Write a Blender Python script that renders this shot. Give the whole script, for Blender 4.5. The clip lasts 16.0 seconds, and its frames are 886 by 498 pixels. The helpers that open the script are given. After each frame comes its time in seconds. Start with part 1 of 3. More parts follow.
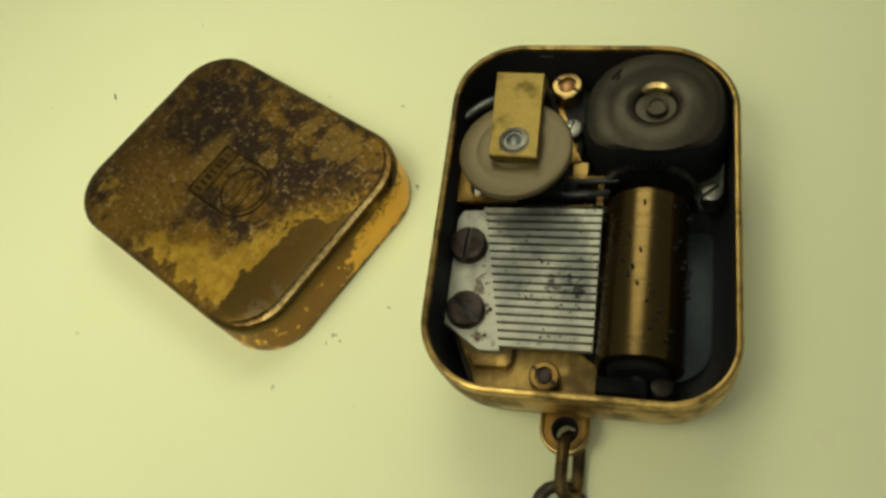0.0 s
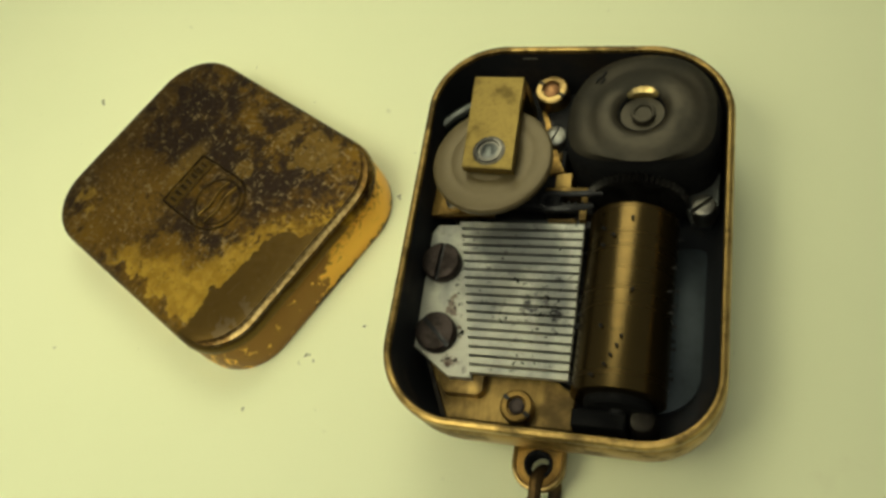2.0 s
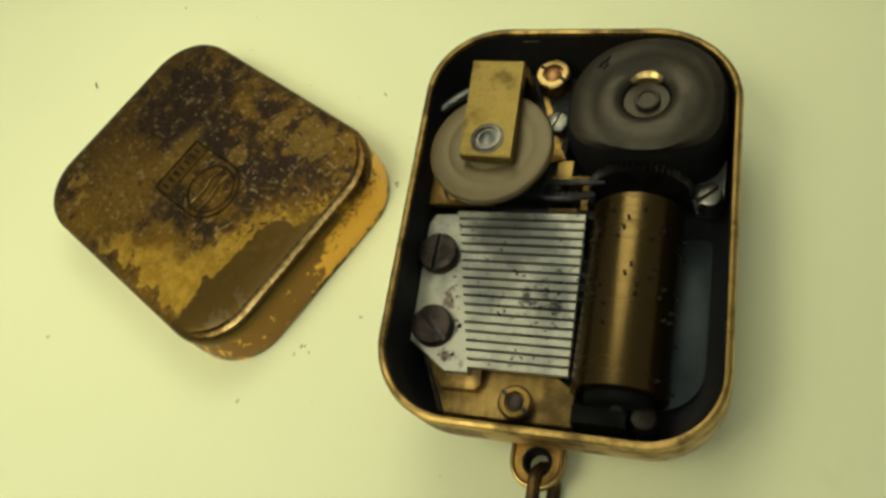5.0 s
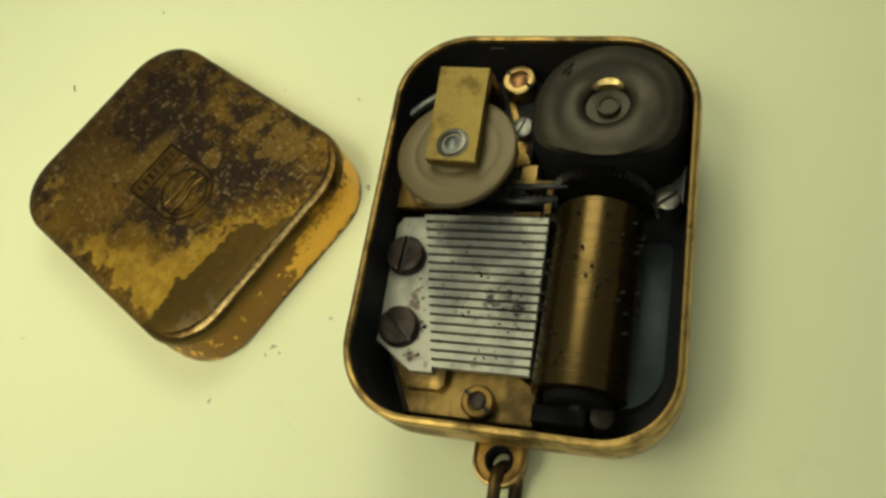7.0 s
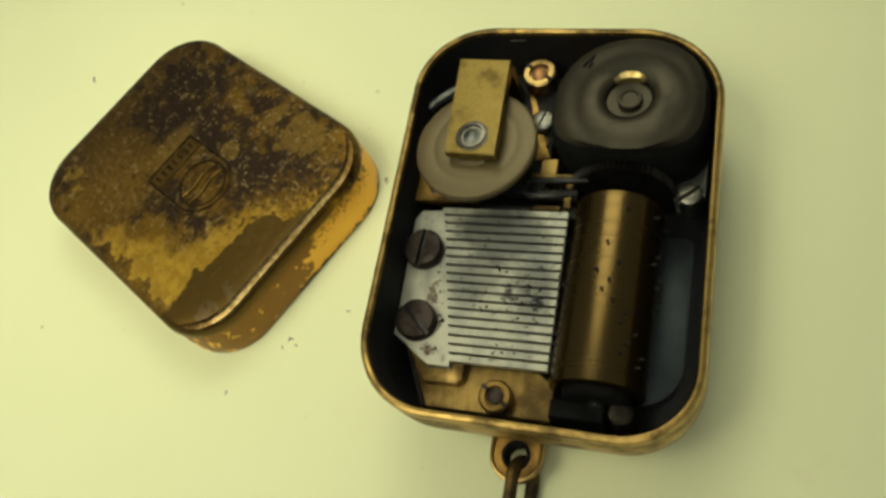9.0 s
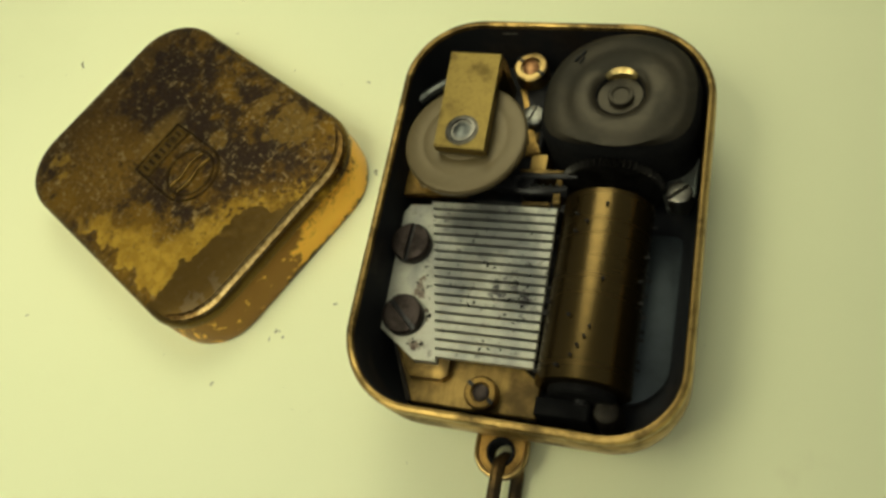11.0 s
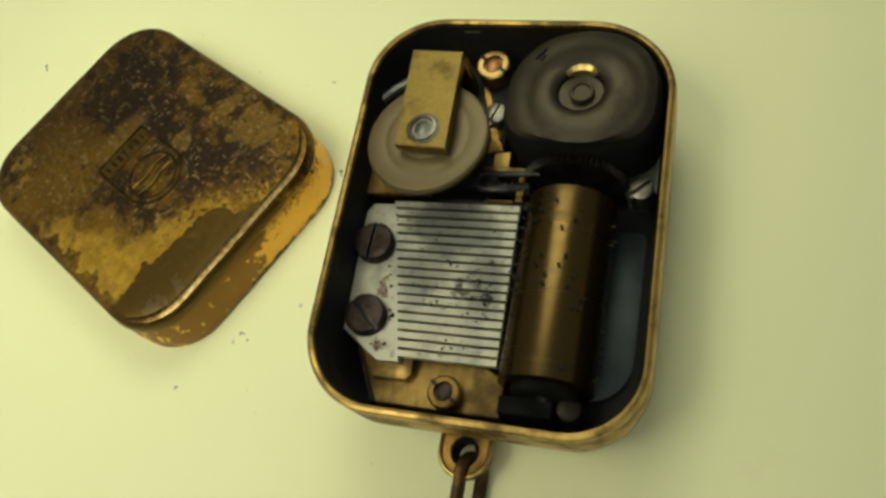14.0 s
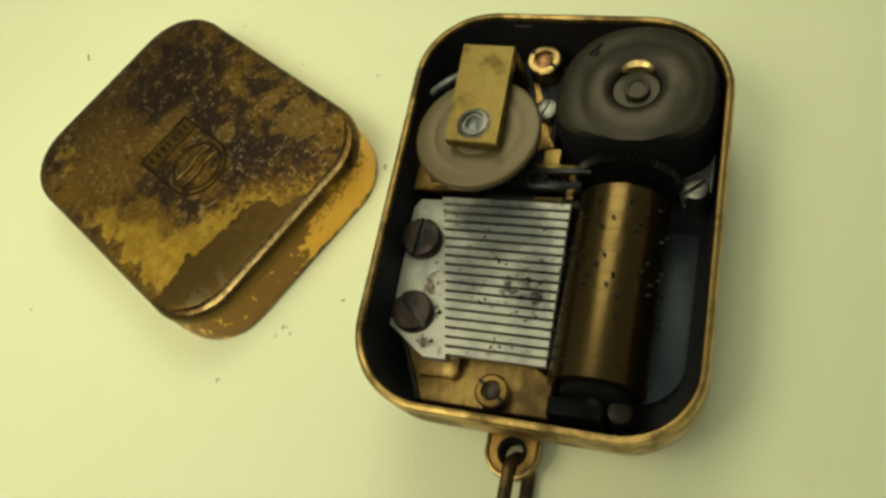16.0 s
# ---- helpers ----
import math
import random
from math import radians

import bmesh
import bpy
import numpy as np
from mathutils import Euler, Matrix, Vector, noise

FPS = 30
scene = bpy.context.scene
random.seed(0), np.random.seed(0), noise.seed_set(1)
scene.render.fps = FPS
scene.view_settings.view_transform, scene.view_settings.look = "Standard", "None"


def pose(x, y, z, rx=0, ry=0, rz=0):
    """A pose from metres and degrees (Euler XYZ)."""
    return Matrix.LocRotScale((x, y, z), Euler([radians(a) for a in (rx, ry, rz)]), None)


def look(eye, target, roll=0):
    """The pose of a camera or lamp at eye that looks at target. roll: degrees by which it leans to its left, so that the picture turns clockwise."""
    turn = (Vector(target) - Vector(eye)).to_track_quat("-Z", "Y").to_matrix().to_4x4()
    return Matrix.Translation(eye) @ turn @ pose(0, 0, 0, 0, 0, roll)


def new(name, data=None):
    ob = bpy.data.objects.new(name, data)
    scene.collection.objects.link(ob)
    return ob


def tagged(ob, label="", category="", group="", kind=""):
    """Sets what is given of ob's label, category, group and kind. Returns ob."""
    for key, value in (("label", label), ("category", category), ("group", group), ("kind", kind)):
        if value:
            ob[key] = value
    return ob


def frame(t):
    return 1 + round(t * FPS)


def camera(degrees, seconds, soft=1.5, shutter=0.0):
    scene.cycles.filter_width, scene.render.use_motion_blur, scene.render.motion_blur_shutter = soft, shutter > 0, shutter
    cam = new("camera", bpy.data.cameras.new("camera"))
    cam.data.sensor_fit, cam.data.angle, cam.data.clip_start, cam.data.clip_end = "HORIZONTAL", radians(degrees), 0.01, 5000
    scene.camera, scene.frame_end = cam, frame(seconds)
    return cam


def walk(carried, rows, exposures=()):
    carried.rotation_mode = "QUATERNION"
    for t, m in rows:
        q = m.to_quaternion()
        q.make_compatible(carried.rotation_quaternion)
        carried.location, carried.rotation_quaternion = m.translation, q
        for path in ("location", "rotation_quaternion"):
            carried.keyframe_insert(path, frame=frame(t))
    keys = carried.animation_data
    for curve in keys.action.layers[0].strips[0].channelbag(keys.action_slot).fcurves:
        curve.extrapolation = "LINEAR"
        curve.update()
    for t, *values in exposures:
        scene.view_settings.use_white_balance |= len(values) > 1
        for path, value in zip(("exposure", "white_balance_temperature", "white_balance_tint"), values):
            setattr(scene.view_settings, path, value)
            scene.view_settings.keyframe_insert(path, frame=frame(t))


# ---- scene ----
cam = camera(57.00, 16.0, soft=3.0, shutter=0.3)
MM = 0.001
# seconds; eye in millimetres; turn in degrees
PATH = [
    (0, 9.48, -29.79, 88.08, 28.43, 14.19, 9.44),
    (0.5, 11.48, -27.01, 86.11, 27.78, 14.22, 9.72),
    (1, 13.83, -27.14, 84.91, 27.59, 14.84, 10.04),
    (1.5, 15.03, -25.56, 83.18, 27.62, 15.42, 10.42),
    (2, 15.40, -23.29, 82.28, 28.19, 17.15, 11.05),
    (2.5, 16.25, -21.53, 79.66, 26.95, 18.13, 10.39),
    (3, 16.10, -21.65, 80.03, 26.43, 18.07, 9.95),
    (3.5, 15.72, -21.66, 80.31, 26.55, 17.82, 10.23),
    (3.7, 15.45, -21.55, 80.29, 26.51, 17.91, 10.46),
    (5.8, 15.51, -20.31, 80.68, 26.57, 17.22, 11.31),
    (6, 16.94, -20.21, 80.44, 26.70, 16.66, 10.92),
    (6.5, 18.56, -20.72, 81.00, 26.64, 16.78, 10.97),
    (7, 18.49, -20.92, 81.10, 26.75, 17.01, 11.14),
    (7.5, 18.67, -21.45, 80.89, 27.01, 17.17, 11.41),
    (8, 18.33, -21.32, 81.12, 27.03, 17.12, 11.56),
    (8.5, 17.96, -20.96, 80.82, 26.91, 17.53, 11.86),
    (8.7, 17.96, -20.96, 80.82, 26.80, 17.63, 11.93),
    (10.8, 18.30, -19.87, 80.50, 26.00, 17.71, 13.11),
    (11, 18.30, -19.87, 80.50, 25.89, 16.96, 12.62),
    (11.5, 19.01, -19.45, 80.20, 25.58, 16.65, 12.12),
    (12, 19.34, -19.95, 79.44, 25.76, 16.88, 12.28),
    (12.5, 20.14, -19.13, 79.36, 25.36, 16.72, 11.88),
    (13, 19.66, -19.56, 78.64, 25.15, 17.33, 12.24),
    (13.5, 20.04, -20.00, 78.63, 26.02, 16.82, 12.09),
    (14, 20.27, -19.74, 79.16, 25.91, 16.28, 11.57),
    (14.5, 18.25, -20.04, 79.66, 25.73, 16.41, 12.09),
    (15, 16.88, -20.33, 80.52, 26.24, 15.78, 12.34),
    (15.5, 16.32, -20.21, 79.80, 25.67, 16.57, 12.81),
    (16, 17.16, -19.75, 79.25, 25.96, 17.05, 13.12),
]
walk(cam, [(t, pose(x * MM, y * MM, z * MM, a, b, c)) for t, x, y, z, a, b, c in PATH],
     [(0.0, -0.12), (0.5, -0.14), (1.0, -0.14), (2.0, -0.05), (3.0, 0.0), (16.0, 0.0)])

# ---- world and light ----
world = bpy.data.worlds.new("room_light")
scene.world = world
world.use_nodes = True
world.node_tree.nodes["Background"].inputs[0].default_value = (0.95, 1.0, 0.84, 1)
world.node_tree.nodes["Background"].inputs[1].default_value = 0.13


def area_lamp(name, where, aim, size, power, colour, spread=180):
    data = bpy.data.lights.new(name, "AREA")
    data.shape, data.size, data.energy, data.color = "DISK", size, power, colour
    data.spread = radians(spread)
    ob = new(name, data)
    ob.matrix_world = look(where, aim)
    return ob


# three unseen lamps, added and placed to set the brightness across the table
area_lamp("added_back_light", (-0.025, 0.12, 0.165), (-0.04, 0.06, 0), 0.12, 0.128, (1.0, 0.98, 0.66))
area_lamp("added_front_light", (-0.105, -0.05, 0.2), (-0.075, 0.015, 0), 0.15, 0.057, (1.0, 0.96, 0.64), 68)
area_lamp("added_fill_light", (0.06, -0.2, 0.5), (-0.03, 0.03, 0), 0.35, 0.4, (1.0, 0.99, 0.76))


# ---- materials ----
class Nodes:
    """A small builder for one material's node tree."""

    def __init__(self, name):
        self.mat = bpy.data.materials.new(name)
        self.mat.use_nodes = True
        self.tree = self.mat.node_tree
        self.bsdf = self.tree.nodes["Principled BSDF"]
        self.coord = self.tree.nodes.new("ShaderNodeTexCoord").outputs["Object"]

    def link(self, a, b):
        self.tree.links.new(a, b)

    def noise(self, scale, detail=4.0, rough=0.55, stretch=None, distortion=0.0):
        n = self.tree.nodes.new("ShaderNodeTexNoise")
        n.inputs["Scale"].default_value, n.inputs["Detail"].default_value = scale, detail
        n.inputs["Roughness"].default_value, n.inputs["Distortion"].default_value = rough, distortion
        source = self.coord
        if stretch:
            m = self.tree.nodes.new("ShaderNodeMapping")
            m.inputs["Scale"].default_value = stretch
            self.link(self.coord, m.inputs["Vector"])
            source = m.outputs["Vector"]
        self.link(source, n.inputs["Vector"])
        return n.outputs["Fac"]

    def ramp(self, fac, low, high, a=0.0, b=1.0):
        r = self.tree.nodes.new("ShaderNodeMapRange")
        r.interpolation_type = "SMOOTHSTEP"
        for key, v in (("From Min", low), ("From Max", high), ("To Min", a), ("To Max", b)):
            r.inputs[key].default_value = v
        self.link(fac, r.inputs["Value"])
        return r.outputs["Result"]

    def math(self, op, a, b):
        m = self.tree.nodes.new("ShaderNodeMath")
        m.operation = op
        for n, v in enumerate((a, b)):
            if isinstance(v, (int, float)):
                m.inputs[n].default_value = v
            else:
                self.link(v, m.inputs[n])
        return m.outputs[0]

    def mix(self, fac, a, b):
        m = self.tree.nodes.new("ShaderNodeMix")
        m.data_type = "RGBA"
        for key, v in ((0, fac), (6, a), (7, b)):
            if isinstance(v, (tuple, float, int)):
                m.inputs[key].default_value = (*v, 1) if isinstance(v, tuple) else v
            else:
                self.link(v, m.inputs[key])
        return m.outputs[2]

    def near(self, x, y, z, rx, ry, rz):
        """Distance from a place, in the given half sizes (millimetres)."""
        m = self.tree.nodes.new("ShaderNodeMapping")
        m.vector_type = "TEXTURE"
        m.inputs["Location"].default_value = (x * MM, y * MM, z * MM)
        m.inputs["Scale"].default_value = (rx * MM, ry * MM, rz * MM)
        self.link(self.coord, m.inputs["Vector"])
        d = self.tree.nodes.new("ShaderNodeVectorMath")
        d.operation = "LENGTH"
        self.link(m.outputs["Vector"], d.inputs[0])
        return d.outputs["Value"]

    def bump(self, height, strength, distance):
        b = self.tree.nodes.new("ShaderNodeBump")
        b.inputs["Strength"].default_value, b.inputs["Distance"].default_value = strength, distance
        self.link(height, b.inputs["Height"])
        self.link(b.outputs["Normal"], self.bsdf.inputs["Normal"])

    def done(self, colour, rough, metal):
        for key, v in (("Base Color", colour), ("Roughness", rough), ("Metallic", metal)):
            if isinstance(v, (tuple, float, int)):
                self.bsdf.inputs[key].default_value = (*v, 1) if isinstance(v, tuple) else v
            else:
                self.link(v, self.bsdf.inputs[key])
        return self.mat


def metal(name, base, dark, rough=0.35, grime=0.45, scale=900, metallic=1.0, bump=0.25, stretch=None):
    """Worn metal: base colour with tarnish in patches and fine grain."""
    n = Nodes(name)
    big, fine = n.noise(scale * 0.35, 5), n.noise(scale * 3, 4, 0.6, stretch)
    patch = n.ramp(big, grime - 0.12, grime + 0.18)
    mixed = n.math("MULTIPLY", patch, n.ramp(fine, 0.25, 0.6, 0.6, 1.0))
    colour = n.mix(mixed, dark, base)
    n.bump(fine, bump, 0.00004)
    return n.done(colour, n.ramp(mixed, 0, 1, min(rough + 0.25, 1), rough), metallic)


BRASS = metal("worn_brass", (0.32, 0.2, 0.06), (0.09, 0.055, 0.02), 0.34, 0.42)
BRASS_PLATE = metal("brushed_brass", (0.36, 0.24, 0.08), (0.12, 0.082, 0.036), 0.42, 0.46, 700, 1.0, 0.3, (1, 0.15, 1))
BRASS_BRIGHT = metal("bright_brass", (0.4, 0.28, 0.11), (0.16, 0.1, 0.04), 0.3, 0.35)
BRACKET = metal("bracket_brass", (0.23, 0.168, 0.05), (0.13, 0.092, 0.032), 0.42, 0.34, 800)
CHAIN = metal("chain_metal", (0.24, 0.15, 0.055), (0.055, 0.042, 0.028), 0.4, 0.5, 700)
COPPER = metal("copper_screw", (0.42, 0.22, 0.1), (0.16, 0.08, 0.04), 0.4, 0.45)
CYLINDER = metal("drum_brass", (0.13, 0.086, 0.03), (0.058, 0.039, 0.015), 0.24, 0.3, 200, 0.95, 0.2, (0.03, 1.5, 0.03))
STEEL = metal("bright_steel", (0.42, 0.42, 0.38), (0.2, 0.19, 0.16), 0.3, 0.35)
DARK_STEEL = metal("dark_steel", (0.12, 0.11, 0.09), (0.04, 0.035, 0.03), 0.42, 0.5)
BLACK = metal("oily_black_steel", (0.062, 0.062, 0.063), (0.03, 0.03, 0.032), 0.5, 0.5, 900, 0.8)
SCREW = metal("browned_screw", (0.062, 0.049, 0.045), (0.03, 0.024, 0.022), 0.5, 0.45, 1200)
BARREL = metal("tarnished_barrel", (0.045, 0.037, 0.023), (0.029, 0.026, 0.018), 0.42, 0.45, 500, 0.6)
GREY_STEEL = metal("grey_steel", (0.2, 0.19, 0.165), (0.1, 0.095, 0.08), 0.35, 0.4)
# near-black for greasy parts, and as painted shade on the barrel and lug hole
SHADE_AND_GREASE = metal("shade_and_grease_black", (0.012, 0.012, 0.012), (0.007, 0.007, 0.008), 0.7, 0.5, 900, 0.3)
SHADE_AND_GREASE.node_tree.nodes["Principled BSDF"].inputs["Specular IOR Level"].default_value = 0.2
# bright brass colour for the highlight painted at the hub recess
RECESS_GLINT = metal("recess_highlight", (0.75, 0.58, 0.24), (0.4, 0.28, 0.1), 0.35, 0.3)
FLOOR_TIN = metal("floor_tin", (0.062, 0.076, 0.088), (0.045, 0.056, 0.066), 0.5, 0.4, 300, 0.7)
GEAR = metal("gear_steel", (0.1, 0.095, 0.085), (0.03, 0.028, 0.026), 0.38, 0.45, 1500)
TIN = metal("dull_tin", (0.17, 0.18, 0.17), (0.09, 0.095, 0.09), 0.45, 0.4, 500)


def comb_steel():
    n = Nodes("comb_steel")
    grime, fine = n.noise(900, 6, 0.66), n.noise(2600, 3, 0.6, (0.2, 1, 1))
    dirt = n.ramp(n.math("ADD", grime, n.math("MULTIPLY", n.ramp(n.near(-3.0, 7.0, 6.8, 4.0, 5.0, 9.0), 0.0, 1.0, 0.11, 0.0), 1.0)), 0.57, 0.7)
    smear = n.ramp(n.noise(240, 4, 0.6, (1.0, 0.5, 1.0)), 0.38, 0.66)
    steel = n.mix(smear, n.mix(fine, (0.36, 0.357, 0.3), (0.43, 0.427, 0.36)), n.mix(fine, (0.18, 0.187, 0.178), (0.25, 0.257, 0.242)))
    # dark patches paint a dim reflection into the steel's colour
    for x, y, rx, ry, much in ((-6.6, 13.4, 5.2, 3.4, 0.85), (-8.6, 9.2, 3.4, 2.8, 0.6), (-2.6, 8.4, 2.4, 3.4, 0.6)):
        reflected_dark = n.ramp(n.math("ADD", n.near(x, y, 7.0, rx, ry, 60), n.math("MULTIPLY", n.math("SUBTRACT", n.noise(300, 5, 0.65), 0.5), 1.6)), 0.55, 1.25, much, 0.0)
        steel = n.mix(reflected_dark, steel, (0.075, 0.079, 0.08))
    colour = n.mix(dirt, steel, (0.05, 0.048, 0.052))
    for x, y, rx, ry in ((-12.9, 7.0, 2.0, 2.2), (-11.8, 4.3, 1.3, 1.5), (-12.5, 1.2, 1.8, 0.9), (-15.6, 15.4, 1.2, 1.0)):
        stain = n.math("ADD", grime, n.ramp(n.near(x, y, 6.8, rx, ry, 9.0), 0.2, 1.2, 0.14, -0.2))
        colour = n.mix(n.ramp(stain, 0.56, 0.64, 0.0, 0.8), colour, (0.1, 0.062, 0.045))
    n.bump(fine, 0.2, 0.00003)
    return n.done(colour, n.ramp(dirt, 0, 1, 0.45, 0.7), 0.6)


def disc_plastic():
    n = Nodes("greyed_disc")
    fine = n.noise(1500, 3)
    return n.done(n.mix(fine, (0.11, 0.083, 0.037), (0.137, 0.104, 0.048)), 0.42, 0.3)


def tabletop():
    n = Nodes("cream_laminate")
    cloud, fine, smear = n.noise(14, 4), n.noise(900, 3), n.noise(60, 5, 0.6)
    tone = n.mix(n.ramp(cloud, 0.3, 0.7), (0.775, 0.815, 0.52), (0.805, 0.835, 0.54))
    colour = n.mix(n.ramp(smear, 0.66, 0.8, 0, 0.25), tone, (0.6, 0.56, 0.36))
    n.bump(fine, 0.06, 0.00005)
    return n.done(colour, 0.55, 0.0)


def lid_metal(name, side):
    """Gilt brass under brown lacquer: bare gold patches with ragged edges, dark speckled grime."""
    n = Nodes(name)
    split = n.tree.nodes.new("ShaderNodeSeparateXYZ")
    n.link(n.coord, split.inputs[0])
    add, sub, mul = (lambda a, b: n.math("ADD", a, b)), (lambda a, b: n.math("SUBTRACT", a, b)), (lambda a, b: n.math("MULTIPLY", a, b))
    most, least = (lambda a, b: n.math("MAXIMUM", a, b)), (lambda a, b: n.math("MINIMUM", a, b))
    u, v, w = (mul(split.outputs[k], 1000.0) for k in range(3))
    edge, broad, soft = n.noise(620, 8, 0.72), n.noise(150, 5, 0.6), n.noise(60, 3, 0.5)
    speck, fine = n.noise(1100, 8, 0.8, None, 0.8), n.noise(2600, 4, 0.65, (1.0, 0.4, 1.0))
    jag = add(mul(sub(edge, 0.5), 5.0), mul(sub(n.noise(330, 3, 0.5), 0.5), 7.0))
    gold, bare = (0.5, 0.315, 0.045), (0.95, 0.54, 0.095)
    brown, umber, dark = (0.2, 0.112, 0.016), (0.115, 0.063, 0.014), (0.036, 0.022, 0.015)
    if side:
        bright = n.ramp(add(add(v, mul(sub(w, 2.0), -1.0)), jag), -0.2, 0.0)
        flakes = mul(n.ramp(add(edge, n.ramp(add(v, mul(w, 0.6)), -14.0, -6.0, 0.07, 0.0)), 0.61, 0.625), n.ramp(w, 3.8, 4.8, 1.0, 0.0))
        chips = most(n.ramp(add(speck, n.ramp(w, 2.0, 4.8, 0.0, 0.1)), 0.62, 0.66), n.ramp(add(edge, n.ramp(w, 0.2, 1.3, 0.2, 0.0)), 0.62, 0.66))
        colour = n.mix(bright, n.mix(flakes, n.mix(add(mul(broad, 0.5), mul(speck, 0.5)), (0.2, 0.1, 0.025), (0.34, 0.175, 0.043)), bare), n.mix(chips, n.mix(broad, (0.8, 0.42, 0.07), bare), (0.07, 0.04, 0.016)))
        n.bump(edge, 0.3, 0.00012)
        return n.done(colour, n.ramp(bright, 0, 1, 0.42, 0.34), 0.6)
    # smooth olive-brown lacquer left at one end, its edge torn
    s = least(sub(sub(u, 12.2), mul(most(add(v, 7.0), 0.0), 0.2)), sub(sub(u, 13.4), mul(v, 0.95)))
    smooth = n.ramp(add(s, mul(jag, 0.7)), -0.04, 0.06)
    # bare gold wedge along one edge, and a speckled band beside the lacquer
    lower = n.ramp(add(add(v, 13.75), mul(jag, 0.8)), -0.06, 0.06)
    upper = n.ramp(sub(add(v, mul(jag, 1.2)), most(sub(mul(u, 0.42), 11.0), sub(mul(u, 1.35), 17.8))), -0.9, 1.0, 1.0, 0.0)
    wedge = mul(mul(mul(lower, upper), n.ramp(add(u, mul(jag, 2.4)), -10.0, -6.5)), n.ramp(add(v, mul(jag, 0.8)), -9.0, -3.0, 1.0, 0.3))
    band = mul(n.ramp(add(s, jag), -4.5, -1.5), n.ramp(add(speck, n.ramp(v, -8.0, 9.0, 0.1, -0.04)), 0.46, 0.54))
    corner = mul(n.ramp(n.near(-15.5, -11.0, 6, 3.6, 3.4, 60), 0.3, 1.2, 0.1, -0.1), 1.0)
    scraps = n.ramp(add(edge, corner), 0.615, 0.635)
    bared = most(mul(most(wedge, mul(band, 0.85)), lower), mul(scraps, 0.5))
    bared = mul(bared, n.ramp(speck, 0.38, 0.42, 0.05, 1.0))

    def patch(x, y, rx, ry, low=0.9, high=1.02):
        return n.ramp(add(n.near(x, y, 6, rx, ry, 60), mul(jag, 0.22)), low, high, 1, 0)

    # mottled grime, deepest round the emblem and towards the far corner
    depth = add(n.ramp(n.near(0, 9, 6, 19, 9, 60), 0.3, 1.2, -0.07, 0.02), n.ramp(n.near(-10, -4, 6, 9, 7, 60), 0.2, 1.1, 0.035, 0.0))
    depth = add(depth, n.ramp(n.near(-13, 5, 6, 9, 10, 60), 0.3, 1.2, -0.05, 0.0))
    depth = add(depth, n.ramp(n.near(3, -4.5, 6, 10, 3.2, 60), 0.3, 1.2, -0.07, 0.0))
    mottle = n.ramp(add(add(add(mul(speck, 0.36), mul(edge, 0.22)), mul(broad, 0.42)), depth), 0.42, 0.54)
    ground = n.mix(mottle, dark, n.mix(n.ramp(add(mul(soft, 0.7), mul(speck, 0.3)), 0.42, 0.58), umber, brown))
    warm = most(most(patch(10.0, 11.9, 3.4, 3.0), patch(4.0, 12.3, 1.4, 2.4)), patch(2.4, 5.3, 1.6, 1.2))
    ground = n.mix(mul(mul(warm, n.ramp(speck, 0.38, 0.48, 0.1, 1.0)), 0.85), ground, (0.21, 0.128, 0.028))
    ground = n.mix(mul(n.ramp(n.near(-9, -6, 6, 10, 6, 60), 0.3, 1.1, 1, 0), mul(n.ramp(speck, 0.42, 0.53), 0.55)), ground, (0.24, 0.138, 0.025))
    cross = n.noise(2300, 4, 0.65, (0.35, 1.0, 1.0))
    scratch = mul(most(n.ramp(fine, 0.59, 0.62), n.ramp(cross, 0.595, 0.625)), n.ramp(edge, 0.42, 0.55))
    halo = mul(n.ramp(n.near(-5.6, 1.5, 6, 2.0, 4.5, 60), 0.4, 1.2, 1, 0), n.ramp(speck, 0.36, 0.5, 0.3, 1.0))
    ground = n.mix(mul(halo, 0.6), ground, (0.27, 0.165, 0.035))
    ground = n.mix(mul(scratch, 0.85), ground, (0.34, 0.25, 0.12))
    # paler strip beside the ridge is a highlight put into the lacquer's colour
    edge_highlight = n.ramp(add(n.near(19.5, -4, 6, 3.0, 13, 60), mul(jag, 0.12)), 0.5, 1.1, 1, 0)
    lacquer = n.mix(n.ramp(add(mul(soft, 0.6), mul(edge, 0.4)), 0.4, 0.6), (0.09, 0.053, 0.013), (0.135, 0.081, 0.02))
    lacquer = n.mix(mul(edge_highlight, 0.7), lacquer, (0.14, 0.088, 0.026))
    pick = n.ramp(add(n.near(17.0, -11.6, 6, 1.5, 2.2, 60), mul(jag, 0.9)), 0.6, 0.75, 1, 0)
    lacquer = n.mix(mul(pick, 0.5), lacquer, (0.2, 0.15, 0.085))
    colour = n.mix(smooth, n.mix(bared, ground, n.mix(n.ramp(edge, 0.4, 0.62), (0.35, 0.205, 0.026), gold)), lacquer)
    n.bump(add(mul(speck, sub(1.0, smooth)), mul(bared, -0.3)), 0.5, 0.00015)
    return n.done(colour, n.ramp(smooth, 0, 1, 0.46, 0.36), 0.92)


